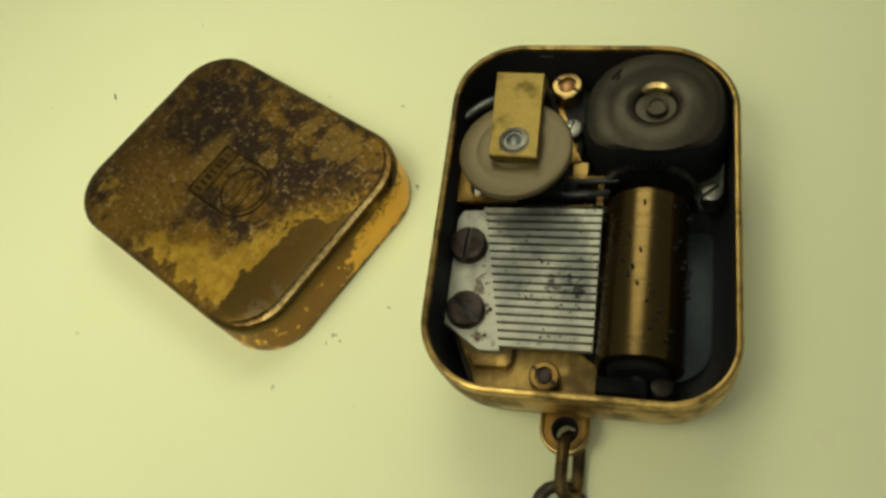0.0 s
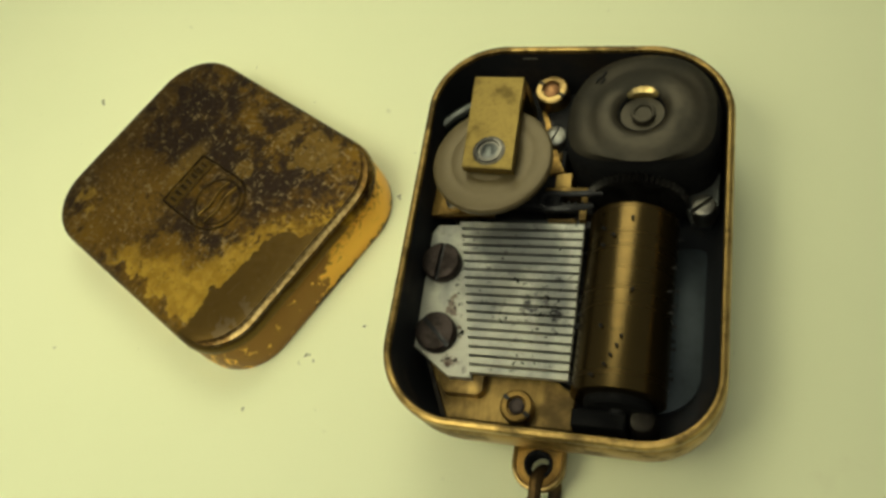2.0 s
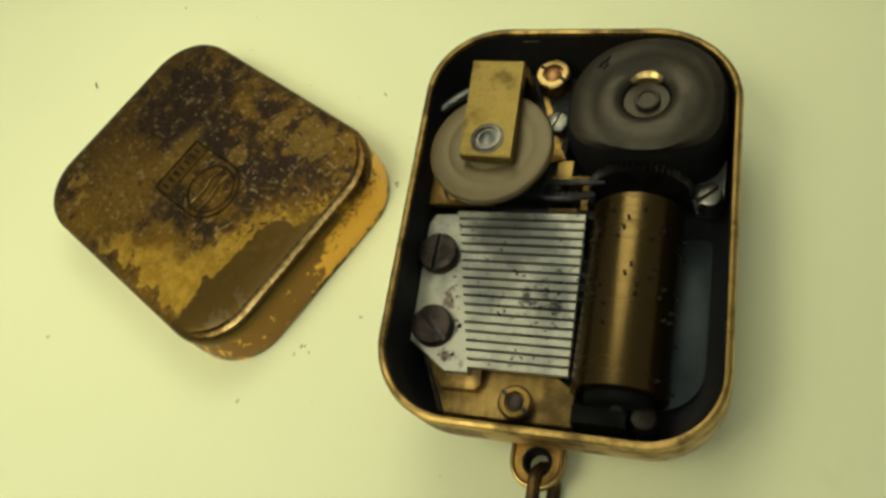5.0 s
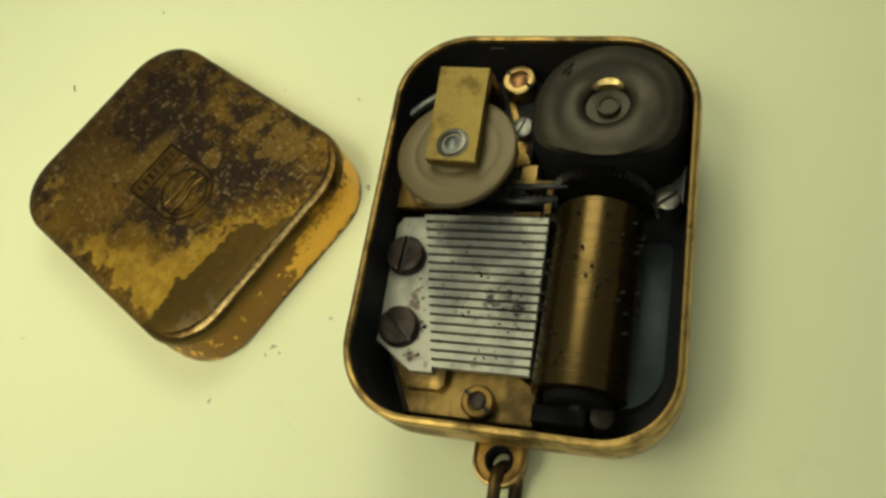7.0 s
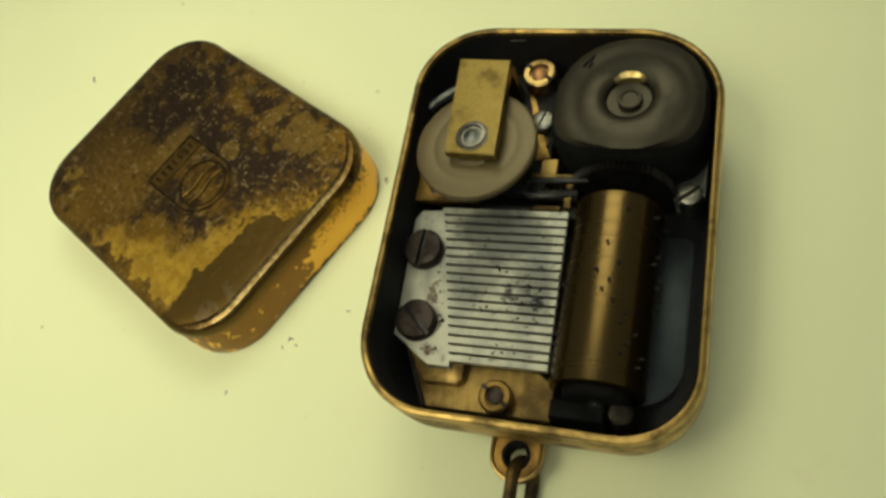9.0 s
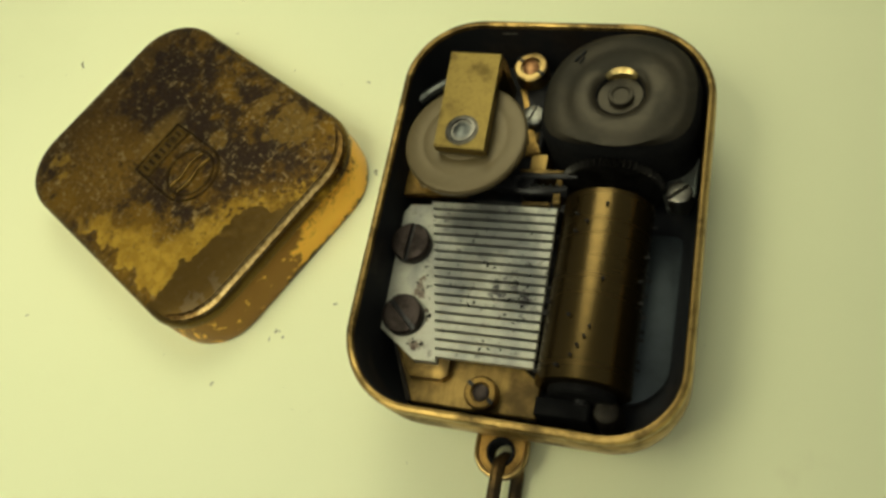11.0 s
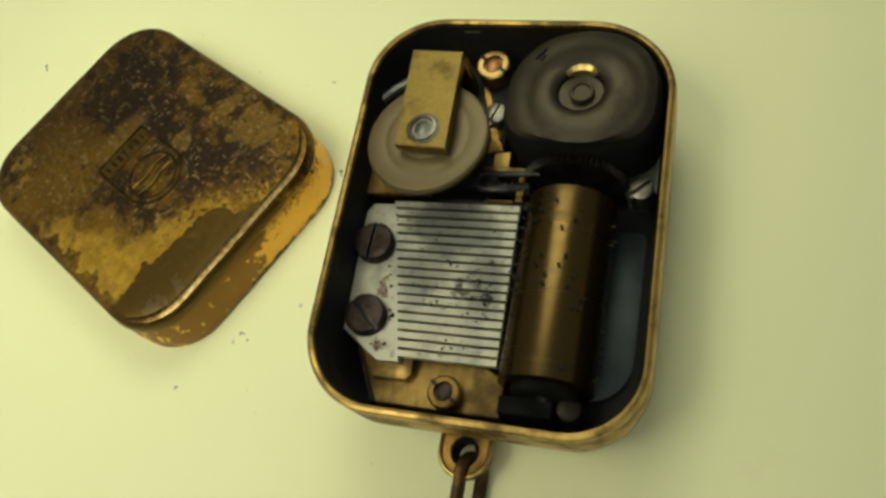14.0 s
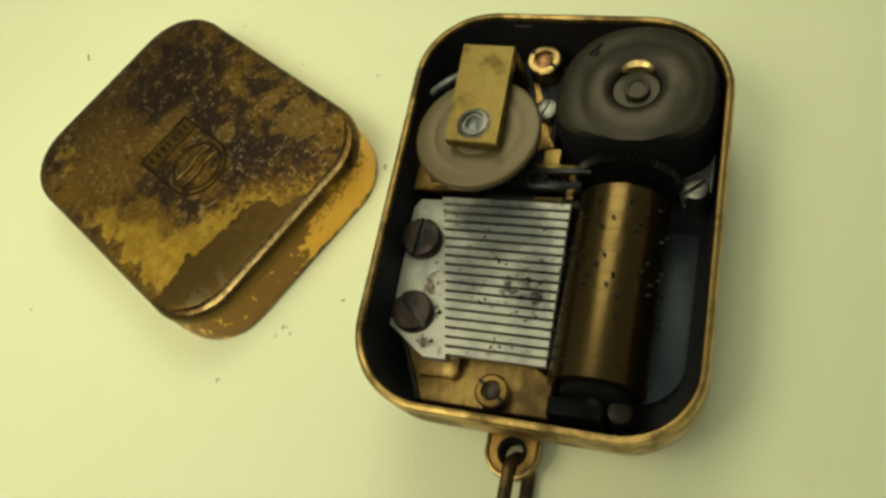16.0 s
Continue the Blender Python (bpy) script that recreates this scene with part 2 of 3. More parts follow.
def bead_metal():
    """Rolled edge: browned, with a highlight painted along the lacquered end."""
    n = Nodes("bead_brass")
    broad, speck = n.noise(420, 6, 0.7), n.noise(1500, 6, 0.75)
    edge_highlight = n.ramp(n.math("ADD", n.near(20.5, -2, 6, 5.0, 13.0, 60), n.math("MULTIPLY", n.math("SUBTRACT", broad, 0.5), 1.4)), 0.75, 1.1, 1.0, 0.0)
    worn = n.mix(n.ramp(speck, 0.42, 0.62), (0.075, 0.043, 0.015), (0.16, 0.092, 0.026))
    n.bump(speck, 0.3, 0.00008)
    return n.done(n.mix(edge_highlight, worn, n.mix(n.ramp(speck, 0.4, 0.6), (0.2, 0.135, 0.05), (0.4, 0.29, 0.135))), 0.33, 1.0)


COMB, DISC, TABLE = comb_steel(), disc_plastic(), tabletop()
EMBOSS = metal("embossed_brass", (0.075, 0.046, 0.015), (0.03, 0.02, 0.011), 0.4, 0.45)
RUBBED = metal("rubbed_brass", (0.17, 0.105, 0.027), (0.075, 0.047, 0.016), 0.4, 0.45, 1500)
BEAD = bead_metal()
LID_TOP, LID_SIDE = lid_metal("lid_lacquer_top", False), lid_metal("lid_lacquer_wall", True)


def case_metal(name, dark, gold):
    n = Nodes(name)
    broad, fine = n.noise(260, 6, 0.65), n.noise(2200, 3)
    worn = n.ramp(broad, 0.36, 0.6)
    colour = n.mix(worn, dark, gold)
    n.bump(broad, 0.2, 0.0001)
    return n.done(n.mix(n.ramp(fine, 0.6, 0.75), colour, (0.3, 0.2, 0.075)), n.ramp(worn, 0, 1, 0.5, 0.32), 0.95)


CASE, CASE_BODY = case_metal("rim_brass", (0.12, 0.08, 0.03), (0.5, 0.33, 0.11)), case_metal("body_brass", (0.13, 0.078, 0.024), (0.45, 0.275, 0.075))
# brown patches carry a coppery reflection in the colour of the dark inside
CASE_IN = metal("case_inside", (0.07, 0.052, 0.04), (0.025, 0.027, 0.032), 0.45, 0.6, 300, 0.75)


# ---- mesh helpers (millimetres) ----
def part(name, bm, material, parent, label="", at=None, smooth=True):
    """One mesh object from a bmesh in millimetres, under a thing or under a part."""
    bmesh.ops.recalc_face_normals(bm, faces=bm.faces[:])
    bmesh.ops.scale(bm, vec=(MM, MM, MM), verts=bm.verts[:])
    me = bpy.data.meshes.new(name)
    bm.to_mesh(me)
    bm.free()
    me.materials.append(material)
    if smooth:
        me.shade_smooth()
        me.set_sharp_from_angle(angle=radians(35))
    ob = new(name, me)
    ob.parent = parent
    if at is not None:
        ob.location = [v * MM for v in at]
    elif parent is not None and parent.type == "EMPTY":
        ob.location = -parent.location
    return tagged(ob, label) if label else ob


def outline(cx, cy, w, l, r, n=10):
    """A rounded rectangle, anticlockwise."""
    pts = []
    radii = r if isinstance(r, tuple) else (r,) * 4
    for k, (sx, sy) in enumerate(((1, 1), (-1, 1), (-1, -1), (1, -1))):
        r = radii[k]
        for i in range(n + 1):
            a = math.pi / 2 * (k + i / n)
            pts.append((cx + sx * (w / 2 - r) + r * math.cos(a), cy + sy * (l / 2 - r) + r * math.sin(a)))
    return pts


def skin(bm, rings, cap_first=True, cap_last=True):
    """Joins rings of equal length into a closed skin."""
    loops = [[bm.verts.new(p) for p in ring] for ring in rings]
    count = len(loops[0])
    for a, b in zip(loops, loops[1:]):
        for i in range(count):
            bm.faces.new((a[i], a[(i + 1) % count], b[(i + 1) % count], b[i]))
    if cap_first:
        bm.faces.new(loops[0][::-1])
    if cap_last:
        bm.faces.new(loops[-1])
    return loops


def tray(bm, cx, cy, w, l, r, profile, n=10, cap_first=True, cap_last=True, skew=0.0, rise=0.0):
    """Lofts a rounded rectangle along a profile of (inset, z); skew opens its low-x side towards high y, rise lifts its high-y side towards low x."""
    radii = r if isinstance(r, tuple) else (r,) * 4
    rings = []
    for d, z in profile:
        ring = outline(cx, cy, w - 2 * d, l - 2 * d, tuple(max(q - d, 0.4) for q in radii), n)
        rings.append([(x - skew * (y - cy) * (cx + w / 2 - x) / w, y - rise * (x - cx) * (y - cy + l / 2) / l, z) for x, y in ring])
    skin(bm, rings, cap_first, cap_last)


def lathe(bm, cx, cy, profile, n=40, power=2.0, cap_first=True, cap_last=True):
    """Turns a profile of (radius, z) about an upright axis; a higher power squares the circle."""
    rings = []
    for r, z in profile:
        ring = []
        for i in range(n):
            a = 2 * math.pi * i / n
            c, s = math.cos(a), math.sin(a)
            k = (abs(c) ** power + abs(s) ** power) ** (-1 / power)
            ring.append((cx + r * k * c, cy + r * k * s, z))
        rings.append(ring)
    skin(bm, rings, cap_first, cap_last)


def prism(bm, pts, z0, z1, bevel=0.15):
    """A plate with a softened upper edge from a plan polygon."""
    cx, cy = sum(p[0] for p in pts) / len(pts), sum(p[1] for p in pts) / len(pts)

    def pulled(d):
        out = []
        for x, y in pts:
            v = Vector((cx - x, cy - y))
            v = v.normalized() * d if v.length else v
            out.append((x + v.x, y + v.y))
        return out

    skin(bm, [[(x, y, z0) for x, y in pts], [(x, y, z1 - bevel) for x, y in pts], [(x, y, z1) for x, y in pulled(bevel * 1.4)]])


def box(bm, x0, x1, y0, y1, z0, z1, bevel=0.15):
    prism(bm, [(x0, y0), (x1, y0), (x1, y1), (x0, y1)], z0, z1, bevel)


def tube(bm, pts, r, n=10, closed=False):
    """A round wire through points."""
    pts = [Vector(p) for p in pts]
    rings, up = [], Vector((0.13, 0.21, 0.97)).normalized()
    for i, p in enumerate(pts):
        a = pts[i - 1] if closed or i else p
        b = pts[(i + 1) % len(pts)] if closed or i < len(pts) - 1 else p
        d = (b - a).normalized()
        side = d.cross(up).normalized()
        top = side.cross(d).normalized()
        rings.append([p + r * (math.cos(2 * math.pi * k / n) * side + math.sin(2 * math.pi * k / n) * top) for k in range(n)])
    if closed:
        rings.append(rings[0])
        loops = [[bm.verts.new(q) for q in ring] for ring in rings[:-1]]
        for i in range(len(loops)):
            a, b = loops[i], loops[(i + 1) % len(loops)]
            for k in range(n):
                bm.faces.new((a[k], a[(k + 1) % n], b[(k + 1) % n], b[k]))
    else:
        skin(bm, rings)


def thing(name, x, y, z, label, category, group=""):
    ob = new(name)
    ob.empty_display_size = 0.005
    ob.location = (x * MM, y * MM, z * MM)
    return tagged(ob, label, category, group)


def slotted(bm, cx, cy, z0, z1, r, turn, width=0.42, depth=0.5, dome=0.35):
    """A screw head with a cut slot: two halves of a domed disc with a gap, on a full disc."""
    lathe(bm, cx, cy, [(r, z0), (r, z1 - depth)], 32)
    c, s = math.cos(turn), math.sin(turn)
    for side in (1, -1):
        rim = []
        a0 = math.asin(width / 2 / r)
        for i in range(15):
            a = a0 + (math.pi - 2 * a0) * i / 14
            rim.append((r * math.cos(a), side * r * math.sin(a)))
        rings = []
        for k, z in ((1.0, z1 - depth), (1.0, z1 - dome), (0.93, z1 - dome * 0.35), (0.75, z1)):
            ring = [(k * x, side * max(abs(k * y), width / 2)) for x, y in rim]
            rings.append([(cx + c * x - s * y, cy + s * x + c * y, z) for x, y in ring])
        skin(bm, rings)


# ---- the table ----
def build_table():
    bm = bmesh.new()
    tray(bm, 0, 0, 1200, 800, 15, [(3, -25), (0, -22), (0, -3), (0.9, -0.9), (3, 0)], 6)
    top = part("table_top", bm, TABLE, None, at=(0, 0, 0))
    tagged(top, "plain cream laminate table top with fine dust", "table", kind="structure")


build_table()


# ---- the music box ----
CX, CY = -1.7, 14.7
WIDE, LONG, SKEW, RISE = 32.2, 43.3, 0.022, 0.03
CORNERS = (8.4, 8.0, 7.8, 7.4)
box_thing = thing("music_box", CX, CY, 0, "open brass pocket music box with worn movement, lying on table", "music box")
AXIS = (4.7, 8.4, 6.0)
RADIUS = 4.5


def settled(bm):
    """The case lies a little lower on its high-x side, and slightly askew to its movement."""
    for v in bm.verts:
        v.co.z *= 1 - 0.09 * max(0.0, v.co.x - CX) / 16
        v.co.x -= 0.012 * (v.co.y - CY)


def build_case():
    bm = bmesh.new()
    prof = [(4.4, 0.0), (2.8, 0.35), (1.7, 1.1), (1.6, 2.3), (1.0, 4.0), (0.45, 6.0), (0.12, 8.0), (0.03, 10.2), (0.12, 10.9), (0.42, 11.1), (0.42, 11.3)]
    brim = [(0.42, 11.3), (0.15, 11.45), (0.0, 11.75), (0.0, 12.6), (0.14, 12.92), (0.4, 13.02), (0.66, 12.9), (0.78, 12.5)]
    tray(bm, CX, CY, WIDE, LONG, CORNERS, prof, 12, True, False, SKEW, RISE)
    settled(bm)
    shell = part("case", bm, CASE_BODY, box_thing, "browned brass case with rounded base")
    bm = bmesh.new()
    tray(bm, CX, CY, WIDE, LONG, CORNERS, brim, 12, False, False, SKEW, RISE)
    settled(bm)
    part("rim", bm, CASE, shell, "worn gilt rolled rim")
    bm = bmesh.new()
    tray(bm, CX, CY, WIDE, LONG, CORNERS, [(0.78, 12.5), (0.9, 6.0), (1.2, 4.4), (1.9, 2.4), (3.1, 1.3), (4.4, 1.0)], 12, False, True, SKEW, RISE)
    settled(bm)
    part("lining", bm, CASE_IN, shell, "dark inner wall with a coppery reflection in its colour")
    bm = bmesh.new()
    tray(bm, 8.7, 8.2, 6.5, 18.2, (1.0, 1.0, 1.0, 4.4), [(0, 1.3), (0, 1.65), (0.15, 1.75)], 8)
    part("floor_plate", bm, FLOOR_TIN, box_thing, "dull grey tin strip")
    # lug with its hole
    bm = bmesh.new()
    n, hole = 28, (-2.6, -7.5)
    rim = []
    for i in range(n):
        a = 2 * math.pi * i / n
        c, s = math.cos(a), math.sin(a)
        k = (abs(c) ** 5 + abs(s) ** 5) ** -0.2 if s > 0 else 1.0
        rim.append((hole[0] + 2.55 * k * c, hole[1] + 2.55 * k * s))
    inner = [(hole[0] + 1.05 * math.cos(2 * math.pi * i / n), hole[1] + 1.05 * math.sin(2 * math.pi * i / n)) for i in range(n)]
    rings = [[(x, y, z) for x, y in some] for some, z in ((inner, 2.5), (rim, 2.5), (rim, 3.5), (inner, 3.5), (inner, 2.5))]
    skin(bm, rings, False, False)
    bmesh.ops.remove_doubles(bm, verts=bm.verts[:], dist=0.001)
    lug = part("lug", bm, BRASS, box_thing, "worn brass lug with round hole")
    bm = bmesh.new()
    tube(bm, [(hole[0] - 2.4, hole[1] + 2.0, 3.55)] + [(hole[0] + 2.4 * math.cos(a), hole[1] + 2.4 * math.sin(a), 3.55) for a in [math.pi * (1 + i / 14) for i in range(15)]] + [(hole[0] + 2.4, hole[1] + 2.0, 3.55)], 0.22, 8)
    part("lug_rim", bm, BRASS_BRIGHT, lug, "rubbed bright edge")
    # eyelet tube runs below the lug to paint the shade in the hole
    bm = bmesh.new()
    lathe(bm, hole[0], hole[1], [(1.04, 1.4), (1.04, 3.5), (1.12, 3.62), (1.3, 3.66), (1.45, 3.58), (1.45, 3.4)], 28, 2.0, False, False)
    part("eyelet", bm, SHADE_AND_GREASE, lug, "eyelet lining the hole, its black standing in for shade")


def build_plates():
    bm = bmesh.new()
    prism(bm, [(-16.4, 16.5), (-16.4, 3.6), (-12.4, -4.2), (0.4, -4.2), (0.4, -0.8), (-1.5, 0.5), (-3.5, 1.5), (-3.5, 16.5)], 3.6, 4.6, 0.12)
    part("baseplate", bm, BRASS_PLATE, box_thing, "scratched brass baseplate")
    bm = bmesh.new()
    prism(bm, [(-16.9, 3.9), (-16.45, 3.7), (-12.45, -4.15), (-12.95, -4.2)], 2.6, 4.5, 0.1)
    part("plate_edge", bm, DARK_STEEL, box_thing, "grey bevelled plate edge")
    bm = bmesh.new()
    prism(bm, [(-16.3, 3.4), (-12.7, -1.9), (-9.3, -1.9), (-8.7, -1.3), (-8.7, 0.2), (-10.2, 0.6), (-10.2, 16.6), (-16.3, 16.6)], 4.62, 5.88, 0.12)
    for v in bm.verts:
        if v.co.z > 4.7:
            v.co.z += 0.085 * max(v.co.y, 0)
    part("comb_stage", bm, BRASS_PLATE, box_thing, "raised brass stage under the comb")
    bm = bmesh.new()
    prism(bm, [(-17.2, 17.1), (-10.0, 17.3), (-10.0, 22.0), (-17.2, 24.0)], 7.6, 8.4, 0.12)
    part("bridge_plate", bm, BRASS, box_thing, "brass bridge plate below the disc")
    # plate added in black to stand in for the shade below the disc
    bm = bmesh.new()
    prism(bm, [(-16.5, 20.0), (-3.2, 18.6), (-3.0, 33.6), (-9.5, 34.4), (-13.5, 33.0), (-16.6, 28.5)], 6.4, 7.58, 0.15)
    part("lower_bridge", bm, BLACK, box_thing, "dark lower plate standing in for shade under the disc")
    for x, y in ((-15.2, 20.0), (-13.0, 31.0), (-4.5, 21.0)):
        bm = bmesh.new()
        lathe(bm, x, y, [(1.3, 1.0), (1.3, 6.4)], 16)
        part("pillar", bm, DARK_STEEL, box_thing)
    bm = bmesh.new()
    lathe(bm, -8.0, 6.0, [(5.0, 1.0), (5.0, 3.6)], 24)
    part("plate_support", bm, BLACK, box_thing)
    # dark frame carrying the drum
    bm = bmesh.new()
    box(bm, 0.5, 5.6, -4.0, -2.3, 1.0, 6.3)
    part("bearing_block", bm, SHADE_AND_GREASE, box_thing, "oily black drum bearing")
    bm = bmesh.new()
    lathe(bm, 7.1, -2.75, [(1.35, 1.0), (1.35, 5.4), (1.1, 5.9), (0.6, 6.1)], 24)
    part("bearing_screw", bm, DARK_STEEL, box_thing)
    bm = bmesh.new()
    tube(bm, [(AXIS[0], -2.6, AXIS[2]), (AXIS[0], 21.6, AXIS[2])], 0.7, 14)
    part("arbor", bm, BLACK, box_thing)
    # clamp by the barrel, with its slotted screw
    bm = bmesh.new()
    prism(bm, [(9.6, 20.2), (10.3, 18.4), (12.2, 18.3), (12.9, 20.0), (12.9, 24.5), (10.6, 24.5)], 4.6, 5.6)
    clamp = part("clamp", bm, TIN, box_thing)
    bm = bmesh.new()
    lathe(bm, 11.4, 21.5, [(1.0, 1.0), (1.0, 4.6)], 14)
    part("clamp_post", bm, DARK_STEEL, clamp)
    bm = bmesh.new()
    slotted(bm, 11.5, 19.1, 5.62, 8.2, 1.25, radians(40), 0.45, 0.6)
    part("clamp_screw", bm, GREY_STEEL, clamp, "bright slotted screw")


def sloped(bm):
    """Lays flat comb work on its slope, higher towards the bridge."""
    for v in bm.verts:
        v.co.z += 0.085 * v.co.y
        v.co.y *= 0.964


def build_comb():
    bm = bmesh.new()
    prism(bm, [(-16.6, 15.6), (-16.0, 16.6), (-13.4, 16.75), (-9.9, -0.5), (-12.3, -0.5), (-16.5, 2.4)], 5.92, 6.8, 0.06)
    sloped(bm)
    comb = part("comb", bm, COMB, box_thing, "bright steel comb, speckled with grime")
    pitch = 17.2 / 18
    for k in range(18):
        y = 17.2 - (k + 0.5) * pitch
        root = -13.4 + (-9.9 + 13.4) * (16.75 - y) / 17.25
        bm = bmesh.new()
        half = pitch * 0.35
        prism(bm, [(root - 0.25, y - half), (-0.05, y - half), (-0.05, y + half), (root - 0.25, y + half)], 6.15, 6.82, 0.05)
        sloped(bm)
        part("tine", bm, COMB, comb, smooth=False)
    # crumbs of old grease lying on the tines and the block
    rng = random.Random(5)
    bm = bmesh.new()
    for x, y, rx, ry, count in ((-2.6, 7.2, 1.5, 2.6, 26), (-7.6, 6.3, 0.7, 0.6, 5), (-5.0, 1.7, 1.0, 0.4, 5), (-12.6, 7.3, 1.1, 1.0, 9), (-12.0, 4.4, 0.6, 0.7, 6), (-12.6, 1.2, 1.2, 0.3, 7), (-6.0, 11.0, 5.0, 4.5, 12)):
        for _ in range(count):
            r = rng.uniform(0.06, 0.16)
            where = Vector((rng.gauss(x, rx * 0.6), rng.gauss(y, ry * 0.6), 6.84 + r * 0.3))
            m = Matrix.Translation(where) @ Matrix.Rotation(rng.uniform(0, 3.1), 4, "Z") @ Matrix.Diagonal((rng.uniform(1.0, 2.2), 0.8, 0.6, 1))
            bmesh.ops.create_icosphere(bm, subdivisions=1, radius=r, matrix=m)
    sloped(bm)
    tagged(part("grease", bm, SHADE_AND_GREASE, comb), "dark crumbs of grease", kind="stuff")
    for x, y, turn in ((-14.75, 11.85, 1.5), (-14.1, 3.9, -0.75)):
        bm = bmesh.new()
        slotted(bm, x, y, 6.81, 8.1, 2.15, turn, 0.5, 0.55)
        sloped(bm)
        screw = part("comb_screw", bm, SCREW, comb, "browned slotted screw head")
        bm = bmesh.new()
        c, q = math.cos(turn), math.sin(turn)
        prism(bm, [(x + c * a - q * b, y + q * a + c * b) for a, b in ((-2.12, -0.24), (2.12, -0.24), (2.12, 0.24), (-2.12, 0.24))], 7.4, 7.6, 0.02)
        sloped(bm)
        part("slot", bm, BLACK, screw)


def build_barrel():
    bm = bmesh.new()
    cx, cy = 5.3, 26.95
    # radius, height, centre of each ring: the step on top sits off centre
    prof = [(7.3, 1.0, 5.15, 27.35), (7.6, 2.5, 5.15, 27.35), (7.8, 9.0, 5.15, 27.35), (7.85, 10.8, 5.15, 27.35), (7.7, 11.7, 5.15, 27.35), (7.35, 12.4, 5.15, 27.35),
            (6.85, 12.85, 5.2, 27.3), (6.4, 13.04, 5.3, 27.1), (6.0, 13.11, 5.5, 26.85), (5.65, 13.17, 5.6, 26.75), (5.3, 13.27, 5.62, 26.72), (4.95, 13.38, 5.6, 26.75), (4.5, 13.47, 5.5, 26.82), (4.0, 13.51, 5.4, 26.88),
            (3.4, 13.54, cx, cy), (3.0, 13.46, cx, cy), (2.6, 13.3, cx, cy), (2.4, 13.1, cx, cy), (2.3, 12.7, cx, cy)]
    rings = []
    for r, z, mx, my in prof:
        ring = []
        for i in range(72):
            a = 2 * math.pi * i / 72
            c, s = math.cos(a), math.sin(a)
            q = min(1, max(0, (r - 5.8) / 1.4))
            p = 2.0 + (1.6 if s < 0 else 0.15) * q
            k = (abs(c) ** p + abs(s) ** p) ** (-1 / p)
            y = my + r * k * s * (1.0 if s > 0 else 1.0 - 0.2 * q)
            ring.append((mx + r * k * c, max(y, 21.1) if z < 10 else y, z))
        rings.append(ring)
    skin(bm, rings[5:], False, True)
    barrel = part("spring_barrel", bm, BARREL, box_thing, "dark tarnished spring barrel with recessed hub")
    # wall below the top gets near-black colour for the shade there
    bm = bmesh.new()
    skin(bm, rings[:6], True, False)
    part("barrel_wall", bm, SHADE_AND_GREASE, barrel, "side wall, its black standing in for shade")
    # shade inside the recess is painted with the near-black material
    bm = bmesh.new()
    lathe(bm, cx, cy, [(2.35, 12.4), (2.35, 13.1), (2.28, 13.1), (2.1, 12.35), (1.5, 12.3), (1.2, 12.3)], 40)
    part("recess", bm, SHADE_AND_GREASE, barrel, "recess round the hub, shade put into its black")
    # crescent on the far wall only: a highlight put into shape and colour
    bm = bmesh.new()
    rings = []
    for i in range(15):
        a = radians(52 + 78 * i / 14)
        k = math.sin(math.pi * (i + 0.4) / 14.8)
        rings.append([(cx + r * math.cos(a), cy + r * math.sin(a), z) for r, z in ((2.45 + 0.4 * k, 13.56), (2.3, 13.3), (2.2 - 0.1 * k, 13.15 - 0.6 * k), (2.4, 12.6), (2.5 + 0.3 * k, 13.35))])
    skin(bm, rings)
    part("lit_crescent", bm, RECESS_GLINT, barrel, "bright brass crescent painting the highlight at the recess")
    bm = bmesh.new()
    lathe(bm, cx + 0.15, cy - 0.2, [(1.22, 12.05), (1.22, 13.2), (1.12, 13.32), (0.9, 13.34), (0.8, 13.15), (0.45, 13.12)], 28)
    part("hub", bm, BARREL, barrel)
    for k, (x, y) in enumerate(((0.5, 31.1), (1.0, 30.9), (1.05, 31.8))):
        bm = bmesh.new()
        d = Vector((0.45, 0.85))
        tube(bm, [(x - 0.4 * d.x, y - 0.4 * d.y, 13.22 - 0.02 * k), (x + 0.4 * d.x, y + 0.4 * d.y, 13.2 - 0.02 * k)], 0.13, 8)
        part("stamped_mark", bm, BLACK, barrel)


